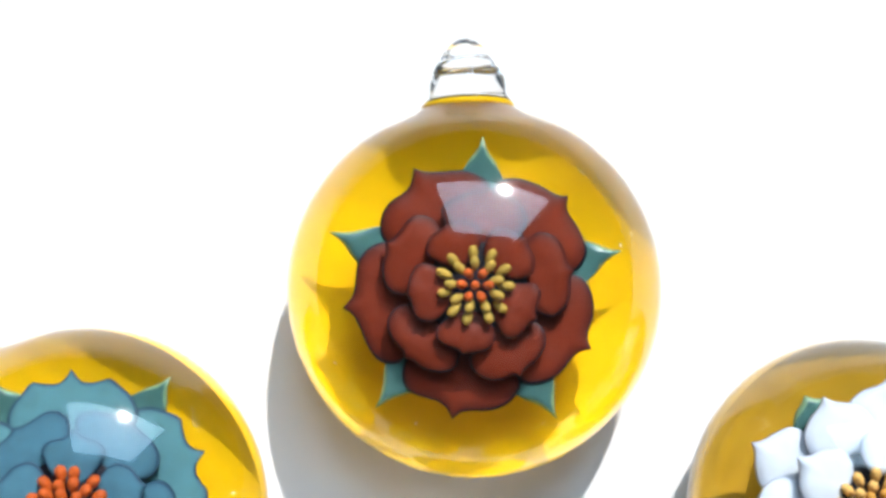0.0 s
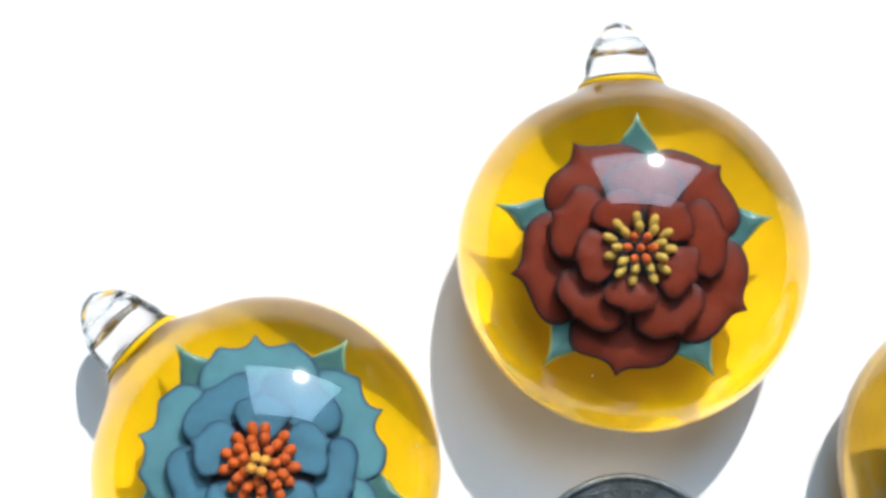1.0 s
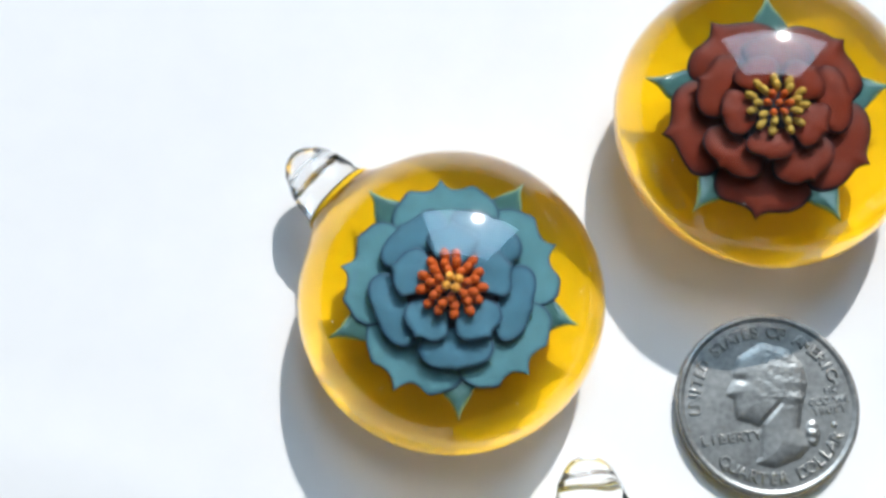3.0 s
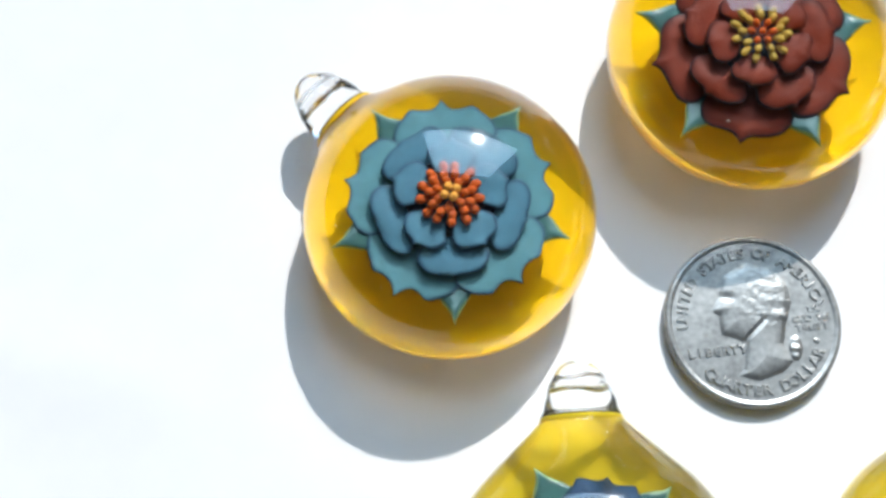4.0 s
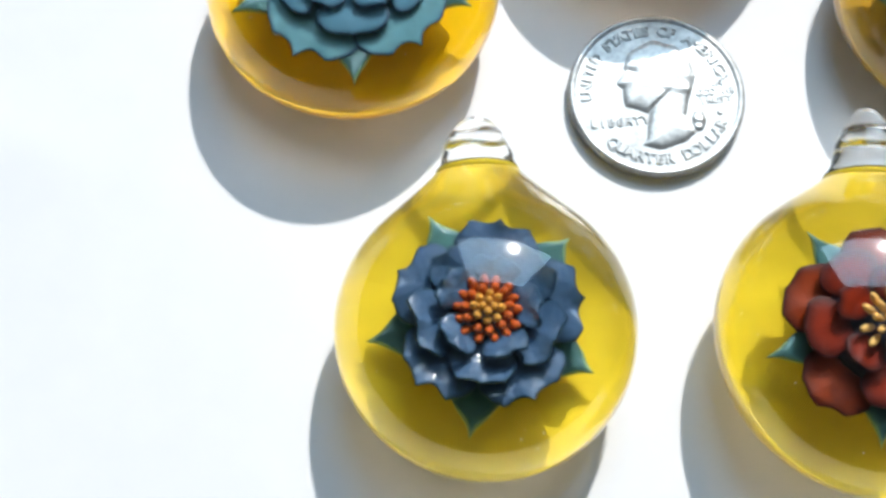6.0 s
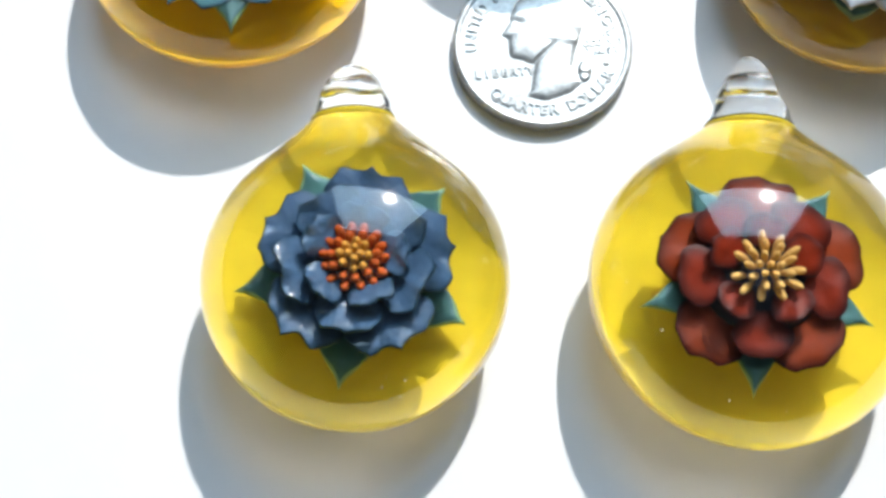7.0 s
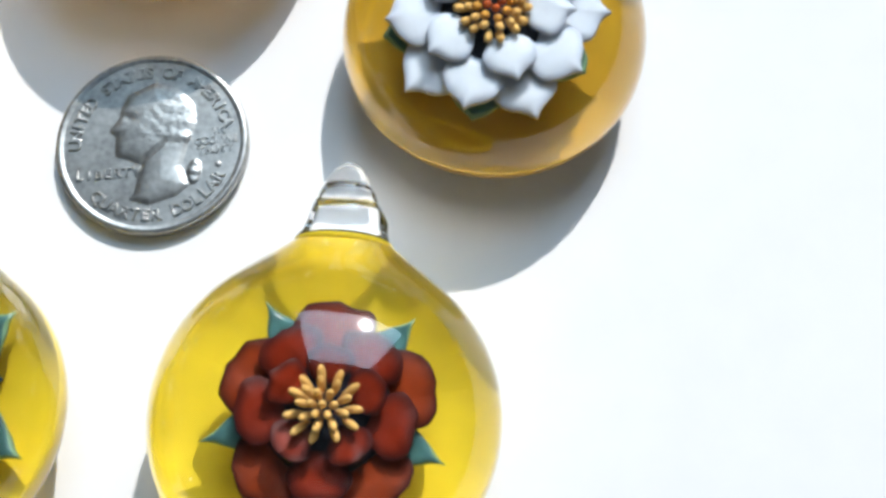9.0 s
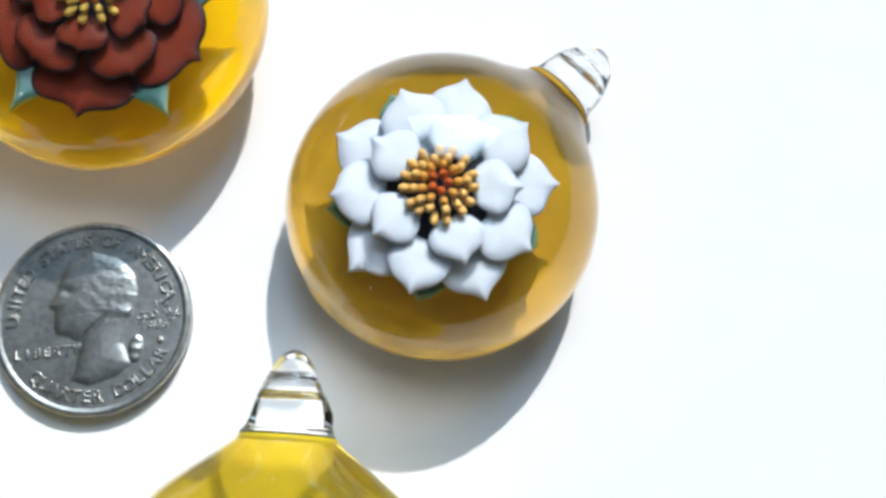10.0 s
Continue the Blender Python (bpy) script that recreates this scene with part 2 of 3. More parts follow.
def split_body(bm, zc, turn, top):
    """The polished skin in three pieces that meet edge to edge: the dome and the base let the sun through, the band between casts the shadow."""
    bm.normal_update()
    flat = Vector((SUN_DIR.x, SUN_DIR.y)).normalized()
    c, s = math.cos(radians(turn)), math.sin(radians(turn))
    sx, sy = c * flat.x + s * flat.y, -s * flat.x + c * flat.y
    for name, piece, label in (("glass_dome", 0, "polished clear glass dome"), ("glass_band", 1, "clear glass side"), ("glass_base", 2, "clear glass base")):
        faces = []
        for f in bm.faces:
            mid = f.calc_center_median()
            d = sx * mid.x + sy * mid.y
            if (0 if mid.z > zc * MM - (0.46 if d < 0 else 0.27) * d else 1 if mid.z > zc * MM * 0.9 else 2) == piece:
                faces.append(f)
        used, verts, normals, polys = {}, [], [], []
        for f in faces:
            for v in f.verts:
                if v not in used:
                    used[v] = len(verts)
                    verts.append(v.co.copy())
                    normals.append(v.normal.copy())
            polys.append([used[v] for v in f.verts])
        me = bpy.data.meshes.new(name)
        me.from_pydata(verts, [], polys)
        me.materials.append(CLEAR)
        me.shade_smooth()
        me.normals_split_custom_set_from_vertices(normals)
        ob = new(name, me)
        ob.parent = top
        ob["label"] = label
        ob.visible_shadow = piece == 1
    bm.free()


def bail(neck, nw, length, zc, tip, seed):
    """A tapering, slightly uneven loop of clear glass with a narrow hole running across; tip: its end's width against its foot's."""
    rings = []
    for i in range(33):
        f = 1 - (1 - i / 32) ** 1.7
        k = math.sqrt(max(0.0, 1 - ((f - 0.5) / 0.5) ** 2)) if f > 0.5 else 1.0
        pinch = 1 + 0.05 * math.exp(-(f / 0.05) ** 2) - 0.05 * math.exp(-((f - 0.12) / 0.10) ** 2)
        w = nw * (1.0 - (1.0 - tip) * smooth01(0.0, 0.85, f)) * k * pinch + 0.02
        h = nw * (0.74 - 0.14 * f) * k * pinch + 0.02
        ring = []
        for a in (2 * math.pi * j / 44 for j in range(44)):
            u = 1 + 0.11 * noise.noise((math.cos(a) * 1.1, f * 3.0 + seed, math.sin(a) * 1.1))
            ring.append((w * u * math.cos(a) * MM, (neck + f * length) * MM, (zc - 0.2 + h * u * math.sin(a)) * MM))
        rings.append(ring)
    bm = loft(rings)
    hole = []
    for i in range(15):
        u = -1 + 2 * i / 14
        r = 0.15 * length * (1 - abs(u) ** 6) ** 0.5 + 0.01
        hole.append([(u * nw * 0.92 * (0.45 + 0.55 * tip) * MM, (neck + length * (0.55 - 0.05 * u * u) + r * math.cos(a)) * MM,
                      (zc - 0.2 + 1.5 * r * math.sin(a)) * MM) for a in (2 * math.pi * j / 24 for j in range(24))])
    inner = loft(hole)
    bmesh.ops.reverse_faces(inner, faces=inner.faces)
    me = bpy.data.meshes.new("hole")
    inner.to_mesh(me)
    inner.free()
    bm.from_mesh(me)
    bpy.data.meshes.remove(me)
    return bm


def collar(neck, nw, zc):
    """A drawn ring of coloured glass where the loop meets the body, with a darker thread beside it (slot 1)."""
    bm = bmesh.new()
    for slot, (s, thick) in enumerate(((neck - 0.42, 0.42), (neck + 0.08, 0.16))):
        grid = []
        for i in range(64):
            a = 2 * math.pi * i / 64
            w, h = nw * 1.0 + 0.12 * (1 - slot), nw * 0.79 + 0.10
            grid.append([bm.verts.new(((w + thick * math.cos(b)) * math.cos(a) * MM, (s + thick * math.sin(b)) * MM,
                                       (zc - 0.1 + (h + thick * math.cos(b)) * math.sin(a)) * MM)) for b in (2 * math.pi * j / 12 for j in range(12))])
        for i in range(64):
            for j in range(12):
                k, m = (i + 1) % 64, (j + 1) % 12
                bm.faces.new((grid[i][j], grid[k][j], grid[k][m], grid[i][m])).material_index = slot
    bmesh.ops.recalc_face_normals(bm, faces=bm.faces)
    return bm


def petal(L, W, tip=0.1, tipw=0.2, spikes=0.0, spike_at=0.8, notch=0.0, square=2.4, taper=0.35, dome=0.5, cup=0.0,
          thick=0.5, rim=0.055, wob=0.05, ruffle=0.0, seed=0, n=64):
    """A petal along +x from the origin, in mm: a closed pillow with a cusped outline, its margin and underside in slot
    1.
    """
    bm = bmesh.new()
    rings = (0.0, 0.30, 0.55, 0.75, 0.88, 1 - rim, 0.985, 1.0)
    margin = bm.verts.layers.float.new("margin")

    def vert(s, i, low):
        t = 2 * math.pi * i / n
        t = t - 2 * math.pi if t > math.pi else t
        c, q = math.cos(t), math.sin(t)
        r = (abs(c / (L / 2)) ** square + abs(q / W) ** square) ** (-1 / square)
        r += L * tip * math.exp(-abs(t) / tipw) + L * spikes * math.exp(-abs(abs(t) - spike_at) / 0.16)
        r -= L * notch * math.exp(-((math.pi - abs(t)) / 0.45) ** 2)
        r *= 1 + wob * noise.noise((c * 1.7 + 9.1 * seed, q * 1.7, 0.5))
        x, y = L / 2 + s * r * c, s * r * q
        y *= 1 - taper * max(0.0, 1 - x / (0.62 * L)) ** 1.3
        u = x / L
        z = dome * (1 - 0.35 * s * s - 0.65 * s ** 8) + cup * u * u
        z += 2.2 * wob * noise.noise((u * 1.9 + seed, y / W * 1.3, 2.0)) + ruffle * s ** 3 * math.sin(5 * t + 2.1 * seed)
        if low:
            z -= thick * (1 - 0.55 * s ** 6)
        v = bm.verts.new((x * MM, y * MM, z * MM))
        v[margin] = s
        return v

    top = [[vert(s, i, False) for i in range(n)] for s in rings[1:]]
    low = [[vert(s, i, True) for i in range(n)] for s in (0.55, 1.0)]
    peak, foot = vert(0.0, 0, False), vert(0.0, 0, True)
    for i in range(n):
        j = (i + 1) % n
        bm.faces.new((peak, top[0][i], top[0][j]))
        for k in range(len(top) - 1):
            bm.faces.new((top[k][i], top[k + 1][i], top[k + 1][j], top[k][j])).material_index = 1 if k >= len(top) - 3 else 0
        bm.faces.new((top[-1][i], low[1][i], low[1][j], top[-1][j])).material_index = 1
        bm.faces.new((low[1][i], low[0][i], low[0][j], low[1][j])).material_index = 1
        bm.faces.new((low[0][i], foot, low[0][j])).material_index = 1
    return bm


def blade(L, W, tip, tipw, round_, base, fold, puff, thick, rim, wob=0.05, seed=0, nu=14, nv=16):
    """A leaf along +x from the origin, in mm: a closed, slightly pillowed sheet with a raised midrib and a pale margin (slot 1)."""
    bm = bmesh.new()
    us = [i / nu for i in range(nu) if i / nu < 1 - rim] + [1 - rim, 1.0]
    vs = [-1, -1 + rim * 1.4] + [-1 + 2 * j / nv for j in range(2, nv - 1)] + [1 - rim * 1.4, 1]
    top, bot = [], []
    for u in us:
        rt, rb = [], []
        for v in vs:
            e = 1 - round_ * abs(v) ** 2.6 + tip * math.exp(-abs(v) / tipw)
            e *= 1 + wob * noise.noise((v * 2.3, seed * 3.1, 0.5))
            hw = W * (base + (1 - base) * math.sin(min(1.0, u / 0.72) * math.pi / 2) ** 1.2)
            if u > 0.72:
                hw *= 1 - 0.22 * ((u - 0.72) / 0.28) ** 2
            x, y = L * u * e, hw * v
            z = fold * abs(v) * min(1, 2 * u) - puff * (abs(v) ** 2.5) * min(1, 3 * u) - puff * 0.8 * u ** 7
            z += 0.10 * math.exp(-(v / 0.09) ** 2) * (1 - u)
            z += wob * 2.0 * noise.noise((u * 2.2 + seed, v * 1.7, 2.0))
            edge = max(abs(v) ** 6, u ** 9)
            t = thick * (1 - 0.7 * edge)
            rt.append(bm.verts.new((x * MM, y * MM, (z + t / 2) * MM)))
            rb.append(bm.verts.new((x * MM, y * MM, (z - t / 2) * MM)))
        top.append(rt)
        bot.append(rb)
    a, b = len(us), len(vs)
    for i in range(a - 1):
        for j in range(b - 1):
            f = bm.faces.new((top[i][j], top[i + 1][j], top[i + 1][j + 1], top[i][j + 1]))
            f.material_index = 1 if (i == a - 2 or j in (0, b - 2)) else 0
            bm.faces.new((bot[i][j], bot[i][j + 1], bot[i + 1][j + 1], bot[i + 1][j])).material_index = 1
    for i in range(a - 1):
        bm.faces.new((top[i][0], bot[i][0], bot[i + 1][0], top[i + 1][0])).material_index = 1
        bm.faces.new((top[i][-1], top[i + 1][-1], bot[i + 1][-1], bot[i][-1])).material_index = 1
    for j in range(b - 1):
        bm.faces.new((top[-1][j], bot[-1][j], bot[-1][j + 1], top[-1][j + 1])).material_index = 1
        bm.faces.new((top[0][j], top[0][j + 1], bot[0][j + 1], bot[0][j])).material_index = 1
    return bm


def bead(length, width):
    bm = bmesh.new()
    bmesh.ops.create_uvsphere(bm, u_segments=12, v_segments=8, radius=1.0)
    for v in bm.verts:
        k = 1 + 0.25 * v.co.z
        v.co = Vector((v.co.x * width / 2 * k, v.co.y * width / 2 * k, v.co.z * length / 2)) * MM
    return bm


def shade_core(r, z, mat, flower):
    # near-black core, added so the gaps between petals carry their shade as colour
    bm = bmesh.new()
    bmesh.ops.create_uvsphere(bm, u_segments=24, v_segments=10, radius=1.0)
    for v in bm.verts:
        v.co = Vector((v.co.x * r, v.co.y * r, z + v.co.z * 1.3)) * MM
    return part("gap_shade_core", bm, mat, flower)


def mm_pose(x, y, z, rx=0, ry=0, rz=0):
    return pose(x * MM, y * MM, z * MM, rx, ry, rz)


def flower(parent, tiers, leaves, stamens, heart):
    """tiers: (angles, base radius, base z, tilt, materials, blade settings); stamens: (count, radius, z, lean, length, width, material, turn)."""
    shade_core(heart[0], heart[1], heart[2], parent)
    for k, (angles, r0, z0, tilt, mats, settings) in enumerate(tiers):
        for i, a in enumerate(angles):
            ob = part("petal", petal(seed=i + 7 * k, **settings), mats, parent)
            ob.matrix_local = mm_pose(0, 0, 0, 0, 0, a) @ mm_pose(r0, 0, z0 + 0.12 * (i % 3), 0, -tilt, 0)
    angles, r0, z0, tilt, mats, settings = leaves
    for i, a in enumerate(angles):
        ob = part("leaf", blade(seed=i + 40, **settings), mats, parent, "glossy teal green pointed leaf")
        ob.matrix_local = mm_pose(0, 0, 0, 0, 0, a) @ mm_pose(r0, 0, z0, 0, -tilt, 0)
    for count, r, z, lean, length, width, mat, turn in stamens:
        for i in range(count):
            a = turn + 360 * i / count + random.uniform(-4, 4)
            ob = part("stamen", bead(length * random.uniform(0.9, 1.1), width), mat, parent)
            ob.matrix_local = mm_pose(0, 0, 0, 0, 0, a) @ mm_pose(r * random.uniform(0.94, 1.06), 0, z + random.uniform(-0.15, 0.15), 0, lean, 0)


def pendant(x, y, turn, R, zc, C, neck, nw, length, glass, label, form, tip, tiers, leaves, stamens, heart, flower_at=(0, 0)):
    """A pendant lying on its back; turn: degrees of its axis from +y; zc: height of its widest line; C: the dome above that."""
    top = tagged(new("glass_pendant"), label, "pendant", "glass flower pendants")
    top.matrix_world = pose(x * MM, y * MM, 0, 0, 0, turn)
    split_body(glass_body(R, C, neck, nw, zc, form), zc, turn, top)
    part("backing", backing(R, zc, neck, nw, zc, turn, form), glass, top, "translucent amber glass backing" if glass is AMBER else "translucent yellow glass backing")
    part("collar", collar(neck, nw, zc), (glass, OLIVE_LINE), top, "yellow glass ring with a dark thread")
    loop = part("bail", bail(neck + 0.1, nw, length, zc, tip, x), BAIL, top, "clear glass hanging loop")
    loop.visible_shadow = glass is not LEMON
    bloom = new("flower")
    bloom.parent = top
    bloom.matrix_local = mm_pose(0, 0, 0, 0, 0, -turn) @ mm_pose(*flower_at, 0, 0, 0, 1.7) @ Matrix.Diagonal((0.93, 0.93, 1.0, 1.0))
    flower(bloom, tiers, leaves, stamens, heart)
    for _ in range(7):                                       # tiny bubbles near the skin
        a, r = random.uniform(0, 2 * math.pi), R * random.uniform(0.74, 0.88)
        b = bmesh.new()
        bmesh.ops.create_icosphere(b, subdivisions=1, radius=random.uniform(0.07, 0.14) * MM)
        ob = part("bubble", b, BUBBLE, top)
        ob.matrix_local = mm_pose(r * math.cos(a), r * math.sin(a), zc + C * math.sqrt(1 - (r / R) ** 2) - random.uniform(0.6, 1.6))
    return top


def five(a):
    return [a + 72 * i for i in range(5)]


def pendants():
    leaf = dict(L=6.1, W=3.5, tip=0.42, tipw=0.22, round_=0.55, base=0.7, fold=0.35, puff=0.3, thick=0.6, rim=0.09)
    # brick-red flower, golden ground
    red = dict(tip=0.12, tipw=0.15, square=2.7, taper=0.5, wob=0.10, thick=0.6, rim=0.045)
    pendant(-2.8, 37.9, 7.0, 20.7, 8.0, 14.4, 21.0, 4.7, 7.4, GOLD,
            "golden yellow glass pendant enclosing a brick red flower", (0.82, 0.3), 0.62,
            [(five(-96), 3.6, 7.2, -2, (BRICK_RED, EDGE_AND_GAP_SHADE), dict(red, L=8.2, W=6.0, tip=0.15, dome=0.4)),
             (five(13), 3.4, 8.6, 1, (BRICK_RED, EDGE_AND_GAP_SHADE), dict(red, L=6.0, W=4.2, dome=0.4)),
             (five(-97), 2.2, 9.9, 4, (BRICK_RED, EDGE_AND_GAP_SHADE), dict(red, L=4.4, W=3.0, dome=0.4, tip=0.07))],
            (five(18), 6.5, 6.6, 0, (TEAL, TEAL_EDGE), leaf),
            [(11, 3.15, 10.9, 76, 1.75, 0.95, OLIVE, 0), (9, 2.2, 11.3, 64, 1.7, 0.95, OLIVE, 18), (6, 1.25, 11.5, 45, 1.4, 0.95, ORANGE, 0), (1, 0.0, 11.7, 0, 1.3, 0.95, ORANGE, 0)],
            (6.2, 8.3, EDGE_AND_GAP_SHADE))
    # dusty blue flower, golden ground
    blue = dict(tipw=0.16, square=3.2, wob=0.10, thick=0.5)
    pendant(-43.4, 9.5, 52.0, 20.25, 6.8, 13.8, 20.9, 4.95, 8.6, GOLD,
            "golden yellow glass pendant enclosing a dusty blue flower", (0.80, 0.6), 0.72,
            [(five(27), 3.7, 7.3, -2, (PALE_TEAL, BLUE_EDGE), dict(blue, L=8.3, W=6.5, tip=0.20, spikes=0.13, spike_at=0.72, dome=0.15, taper=0.5, rim=0.035)),
             (five(-12), 3.6, 8.3, 0, (SKY_BLUE, BLUE_EDGE), dict(blue, L=6.1, W=4.7, tip=0.07, dome=0.2, taper=0.6, rim=0.055)),
             (five(21), 2.4, 9.3, 2, (SKY_BLUE, BLUE_EDGE), dict(blue, L=4.8, W=3.1, tip=0.13, dome=0.2, taper=0.55, rim=0.07, square=2.6))],
            (five(-12), 7.1, 6.6, 0, (TEAL, TEAL_EDGE), leaf),
            [(13, 3.5, 10.2, 78, 1.9, 1.2, ORANGE, 0), (11, 2.5, 10.6, 66, 1.9, 1.2, ORANGE, 16), (7, 1.6, 10.9, 50, 1.7, 1.15, ORANGE, 8), (4, 0.8, 11.7, 24, 1.4, 1.2, OCHRE, 30)],
            (6.2, 8.0, EDGE_AND_GAP_SHADE), (0.0, 0.8))
    # slate blue flower, lemon ground
    slate = dict(tipw=0.18, spike_at=0.75, square=2.8, taper=0.45, thick=0.9, ruffle=0.3)
    pendant(-20.5, -37.7, 8.3, 18.85, 7.8, 12.8, 21.2, 5.0, 7.4, LEMON,
            "lemon yellow glass pendant enclosing a slate blue flower", (0.73, 0.95), 0.72,
            [(five(14), 3.4, 6.9, 8, (SLATE, BLUE_EDGE), dict(slate, L=6.9, W=5.0, tip=0.15, spikes=0.13, dome=0.2, wob=0.16, cup=0.3)),
             (five(-20), 3.0, 7.9, 18, (SLATE, BLUE_EDGE), dict(slate, L=5.6, W=3.9, tip=0.08, spikes=0.10, dome=0.15, wob=0.18, cup=0.4)),
             (five(10), 2.6, 9.0, 34, (SLATE, BLUE_EDGE), dict(slate, L=3.8, W=2.7, tip=0.08, spikes=0.10, dome=0.25, wob=0.16))],
            (five(-22), 5.3, 4.3, 0, (TEAL, TEAL_EDGE), dict(leaf, W=3.8, L=5.6, tip=0.36)),
            [(14, 3.0, 9.3, 38, 2.9, 1.15, ORANGE, 0), (11, 2.2, 9.8, 27, 3.0, 1.15, ORANGE, 14), (8, 1.4, 10.4, 17, 2.9, 1.05, OCHRE, 0), (4, 0.6, 10.8, 6, 2.7, 1.05, OCHRE, 0)],
            (5.5, 7.8, EDGE_AND_GAP_SHADE), (0.0, 1.1))
    # orange-red flower, lemon ground
    rust = dict(tip=0.04, tipw=0.2, square=2.4, taper=0.45, thick=0.5, wob=0.14, rim=0.06)
    pendant(27.7, -33.5, 2.0, 20.0, 7.8, 13.0, 21.0, 5.4, 10.0, LEMON,
            "lemon yellow glass pendant enclosing a deep orange red flower", (0.69, 1.15), 0.52,
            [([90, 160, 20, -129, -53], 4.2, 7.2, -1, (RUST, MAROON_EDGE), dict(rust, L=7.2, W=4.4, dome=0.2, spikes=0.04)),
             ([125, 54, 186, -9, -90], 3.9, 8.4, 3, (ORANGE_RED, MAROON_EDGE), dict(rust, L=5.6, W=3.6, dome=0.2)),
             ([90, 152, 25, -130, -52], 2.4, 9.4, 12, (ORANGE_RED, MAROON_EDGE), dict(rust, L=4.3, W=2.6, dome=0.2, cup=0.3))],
            (five(-19), 6.2, 6.3, 0, (TEAL, TEAL_EDGE), dict(leaf, W=2.6, L=5.0)),
            [(11, 3.1, 10.8, 54, 3.0, 0.9, CREAM, 0), (9, 2.1, 11.5, 38, 3.0, 0.9, CREAM, 20), (6, 1.1, 12.1, 20, 2.7, 0.9, CREAM, 0), (1, 0.0, 12.4, 0, 2.4, 0.9, CREAM, 0)],
            (6.8, 7.7, EDGE_AND_GAP_SHADE), (0.3, 0.5))
    # white flower, amber ground
    heart = dict(tip=0.20, tipw=0.2, square=2.1, taper=0.05, notch=0.10, dome=0.5, thick=0.8, wob=0.07, rim=0.04)
    pendant(42.0, 17.2, -40.0, 19.15, 6.3, 15.0, 20.6, 4.6, 8.0, AMBER,
            "amber glass pendant enclosing a white flower", (0.80, 0.5), 0.72,
            [(five(9), 5.6, 7.4, -2, (WHITE, WHITE_EDGE), dict(heart, L=6.0, W=3.6)),
             (five(-30), 5.1, 8.5, 0, (WHITE, WHITE_EDGE), dict(heart, L=5.8, W=3.5)),
             (five(4), 3.1, 9.6, 2, (WHITE, WHITE_EDGE), dict(heart, L=5.0, W=3.1, notch=0.12, taper=0.25))],
            (five(-25), 6.0, 6.4, 0, (TEAL, TEAL_EDGE), dict(leaf, W=3.9, L=5.0, tip=0.15, round_=0.5)),
            [(15, 3.5, 10.3, 60, 2.1, 1.0, CREAM, 0), (12, 2.65, 10.9, 52, 1.8, 1.0, CREAM, 13), (9, 1.85, 11.3, 38, 1.7, 1.0, OCHRE, 5), (5, 0.9, 11.6, 20, 1.6, 1.0, ORANGE, 0)],
            (6.6, 7.8, EDGE_AND_GAP_SHADE), (-0.3, 0.6))


# ---------------------------------------------------------------- the coin
def glyph(char, size, depth):
    cu = bpy.data.curves.new("glyph", "FONT")
    cu.body, cu.size, cu.extrude, cu.align_x = char, size * MM, depth * MM, "CENTER"
    cu.bevel_depth, cu.bevel_resolution = 0.035 * size * MM, 1
    ob = bpy.data.objects.new("glyph", cu)
    me = bpy.data.meshes.new_from_object(ob)
    bpy.data.objects.remove(ob)
    bpy.data.curves.remove(cu)
    return me


def lettering(coin, places, size, z, depth=0.15):
    """places: (char, x, y, degrees)."""
    bm = bmesh.new()
    for ch, x, y, a in places:
        me = glyph(ch, size, depth)
        me.transform(mm_pose(x, y, z, 0, 0, a))
        bm.from_mesh(me)
        bpy.data.meshes.remove(me)
    return part("lettering", bm, NICKEL, coin, smooth=False)


def around(text, r, a0, a1, outward=True):
    out = []
    for i, ch in enumerate(text):
        if ch == " ":
            continue
        a = a0 + (a1 - a0) * i / (len(text) - 1)
        out.append((ch, r * math.cos(radians(a)), r * math.sin(radians(a)), a - 90 if outward else a + 90))
    return out


BUST = [(-0.9, 8.3), (-4.0, 6.2), (-4.7, 4.0), (-4.6, 3.2), (-5.7, 1.0), (-4.7, 0.4), (-4.6, -0.8), (-4.3, -2.3), (-2.7, -2.6), (-0.9, -3.2),
        (-1.2, -7.0), (-1.8, -7.9), (0.9, -8.4), (4.2, -6.9), (5.6, -5.3), (4.2, -2.9), (4.6, 0.3), (5.3, 3.2), (4.6, 5.8), (2.4, 7.7)]


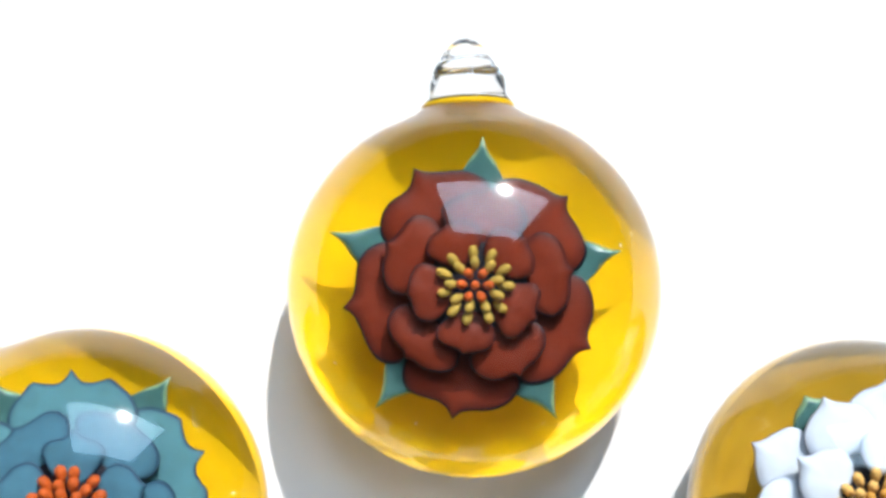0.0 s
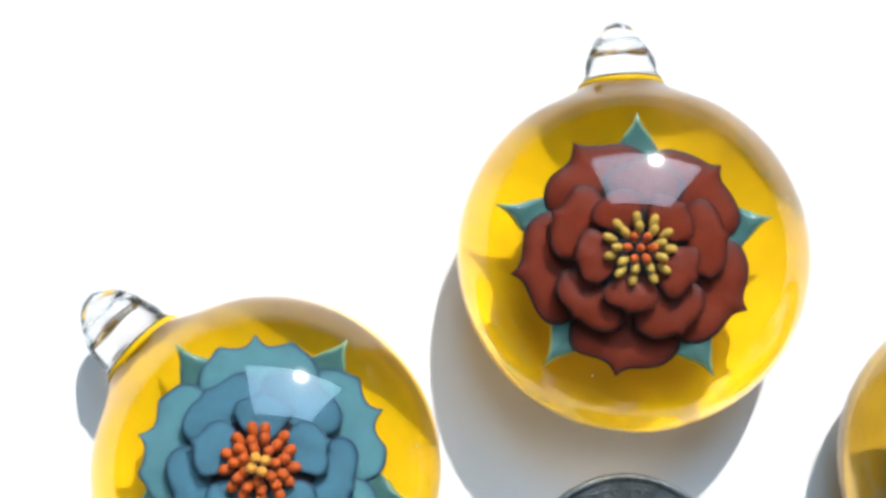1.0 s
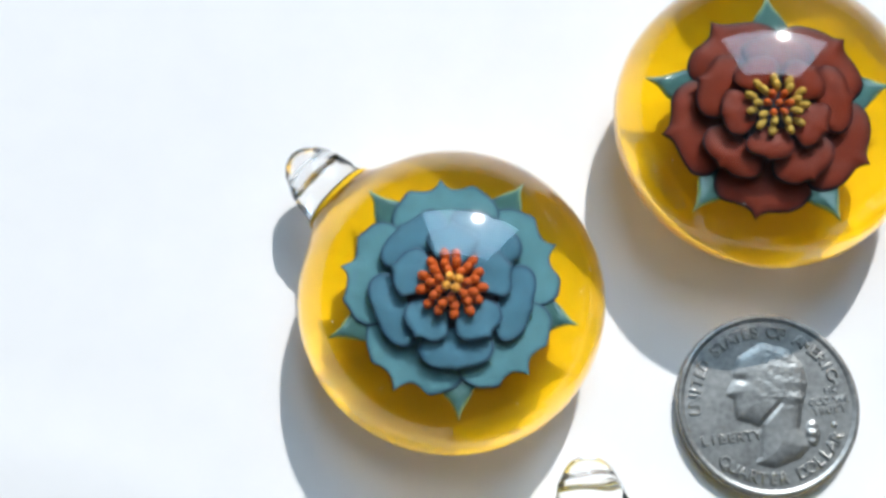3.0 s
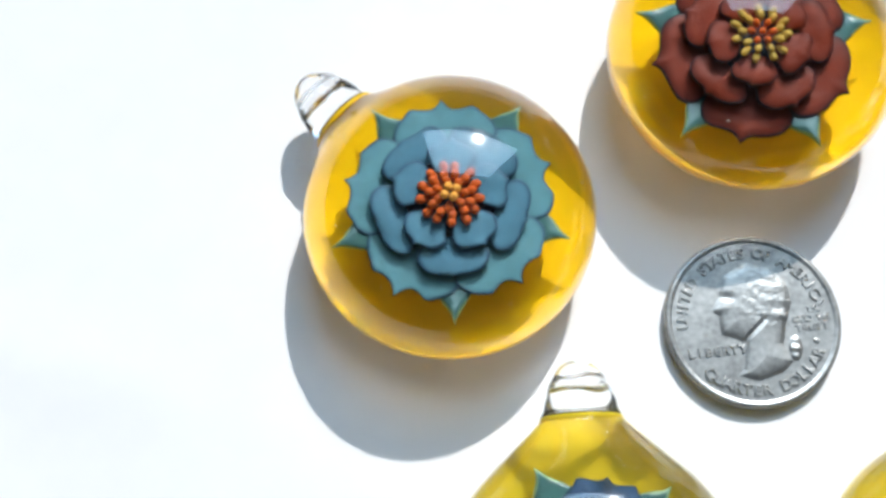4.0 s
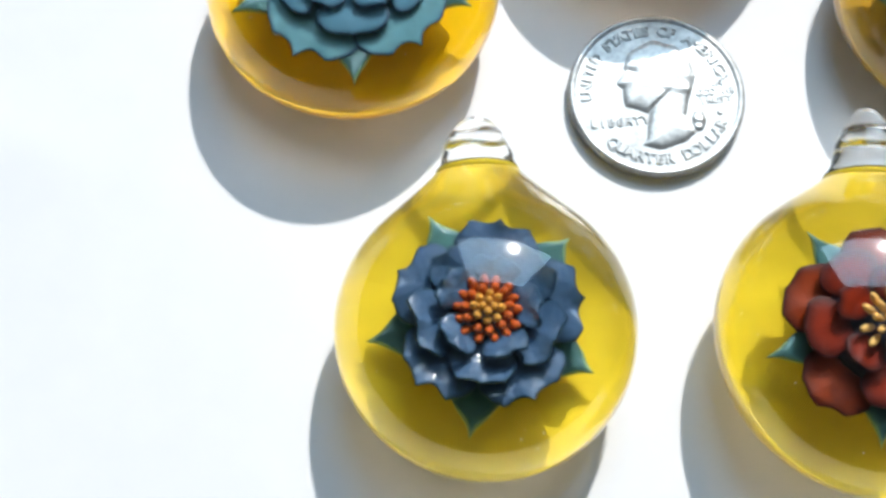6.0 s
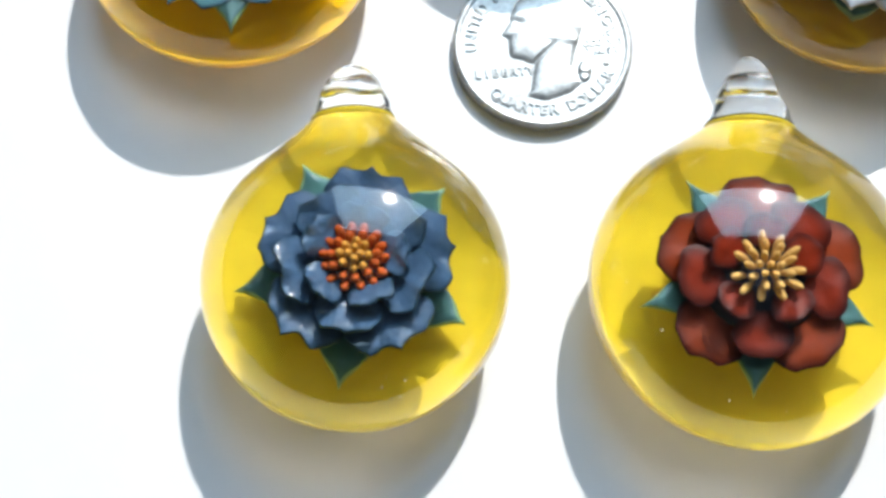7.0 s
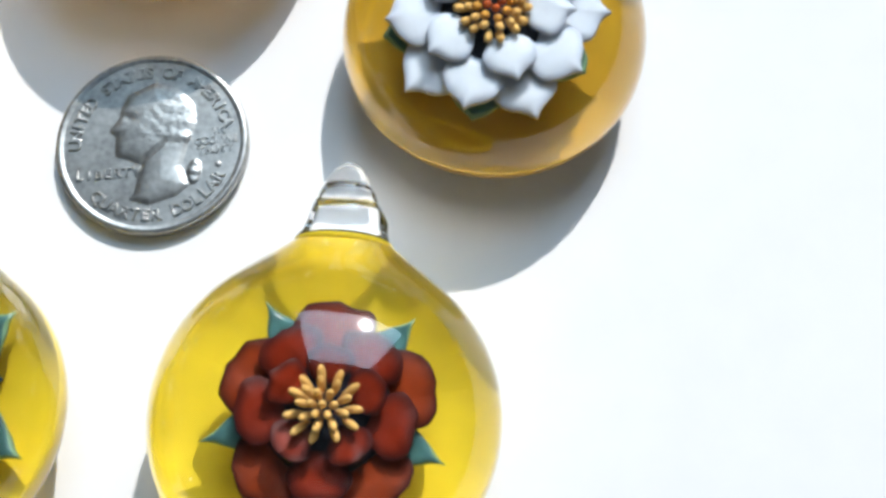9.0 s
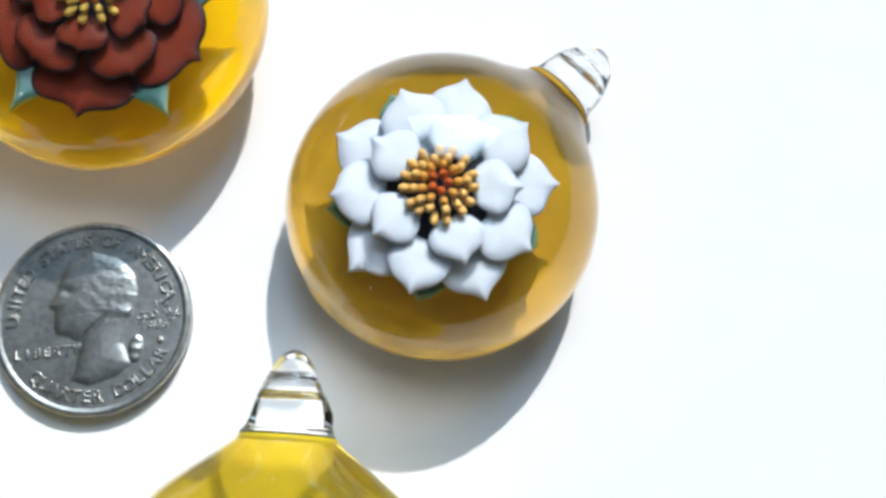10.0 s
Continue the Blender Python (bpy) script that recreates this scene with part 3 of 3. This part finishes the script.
def bust_height(x, y):
    """A plain rounded relief of a head and neck in profile, in mm."""
    inside, near = False, 99.0
    for (ax, ay), (bx, by) in zip(BUST, BUST[1:] + BUST[:1]):
        if (ay > y) != (by > y) and x < (bx - ax) * (y - ay) / (by - ay) + ax:
            inside = not inside
        ex, ey = bx - ax, by - ay
        k = min(1.0, max(0.0, ((x - ax) * ex + (y - ay) * ey) / (ex * ex + ey * ey)))
        near = min(near, math.hypot(x - ax - k * ex, y - ay - k * ey))
    tail = math.hypot((x - 5.9) / 0.85, (y + 3.5) / 1.7)
    bunch = 0.24 * max(0.0, 1 - tail * tail) ** 0.5 * (1 + 0.2 * math.sin(5 * y)) if tail < 1 else 0.0
    if not inside:
        return bunch
    h = 0.22 * (1 - math.exp(-near / 0.5)) + 0.035 * min(near, 3.0)
    hair = smooth01(-1.9, -0.6, x - 0.25 * (y - 4)) * smooth01(-0.6, 0.6, y + 0.2 * x)
    h += hair * (0.014 * math.sin(3.4 * y + 1.6 * math.sin(1.1 * x) + 1.3 * x) + 0.034 * noise.noise((x * 1.6, y * 2.4, 7.0)))
    h += 0.12 * math.exp(-((x - 4.4) / 1.6) ** 2 - ((y - 0.9) / 0.7) ** 2)
    h -= 0.16 * math.exp(-((y + 1.2 - 1.15 * (x - 0.4)) / 0.45) ** 2) * smooth01(-1.4, -0.6, x) * smooth01(-2.2, -1.2, -x)
    h -= 0.12 * math.exp(-((x + 3.5) / 0.7) ** 2 - ((y - 3.1) / 0.55) ** 2)
    return max(h, bunch)


def quarter():
    coin = tagged(new("coin"), "worn silver coloured quarter dollar coin on the paper", "coin")
    coin.matrix_world = pose(0, 0, 0, 0, 0, 1.7)
    R, T, n = 12.3, 1.75, 238
    prof = [(R - 0.25, 0.0, 0), (R, 0.2, 1), (R, T - 0.2, 1), (R - 0.18, T, 0), (R - 0.75, T - 0.02, 0), (R - 1.05, T - 0.22, 0)]
    rings = []
    for r, z, reed in prof:
        rings.append([((r - (0.10 if reed and i % 2 else 0)) * math.cos(2 * math.pi * i / n) * MM,
                       (r - (0.10 if reed and i % 2 else 0)) * math.sin(2 * math.pi * i / n) * MM, z * MM) for i in range(n)])
    part("rim", loft(rings), NICKEL, coin, "finely reeded raised rim")
    bm = bmesh.new()
    m, Rf = 150, R - 1.0
    vs = {}
    for i in range(m + 1):
        for j in range(m + 1):
            u, v = 2 * i / m - 1, 2 * j / m - 1
            x, y = Rf * u * math.sqrt(1 - v * v / 2), Rf * v * math.sqrt(1 - u * u / 2)
            vs[i, j] = bm.verts.new((x * MM, y * MM, (T - 0.21 + bust_height(x, y)) * MM))
    for i in range(m):
        for j in range(m):
            bm.faces.new((vs[i, j], vs[i + 1, j], vs[i + 1, j + 1], vs[i, j + 1]))
    part("face", bm, NICKEL, coin, "field with a plain rounded bust relief")
    z = T - 0.20
    lettering(coin, around("UNITED STATES OF AMERICA", 9.1, 187, 21), 2.1, z)
    lettering(coin, around("QUARTER DOLLAR", 10.5, -126, -23, False), 2.1, z)
    a = radians(10)
    lettering(coin, [(c, -8.4 + 1.2 * i * math.cos(a), -5.9 + 1.2 * i * math.sin(a), 10) for i, c in enumerate("LIBERTY")], 1.7, z)
    for k, word in enumerate(("IN", "GOD WE", "TRUST")):
        lettering(coin, [(c, 8.3 + 0.90 * (i - (len(word) - 1) / 2), 1.9 - 1.3 * k + 0.18 * (i - (len(word) - 1) / 2), 14)
                         for i, c in enumerate(word) if c != " "], 1.35, z, 0.10)
    b = bmesh.new()
    bmesh.ops.create_uvsphere(b, u_segments=12, v_segments=6, radius=0.42 * MM)
    bmesh.ops.transform(b, verts=b.verts, matrix=mm_pose(8.8, -2.2, z) @ Matrix.Diagonal((1, 1, 0.4, 1)))
    part("mint_mark", b, NICKEL, coin)


setting()
paper_sheet()
pendants()
quarter()
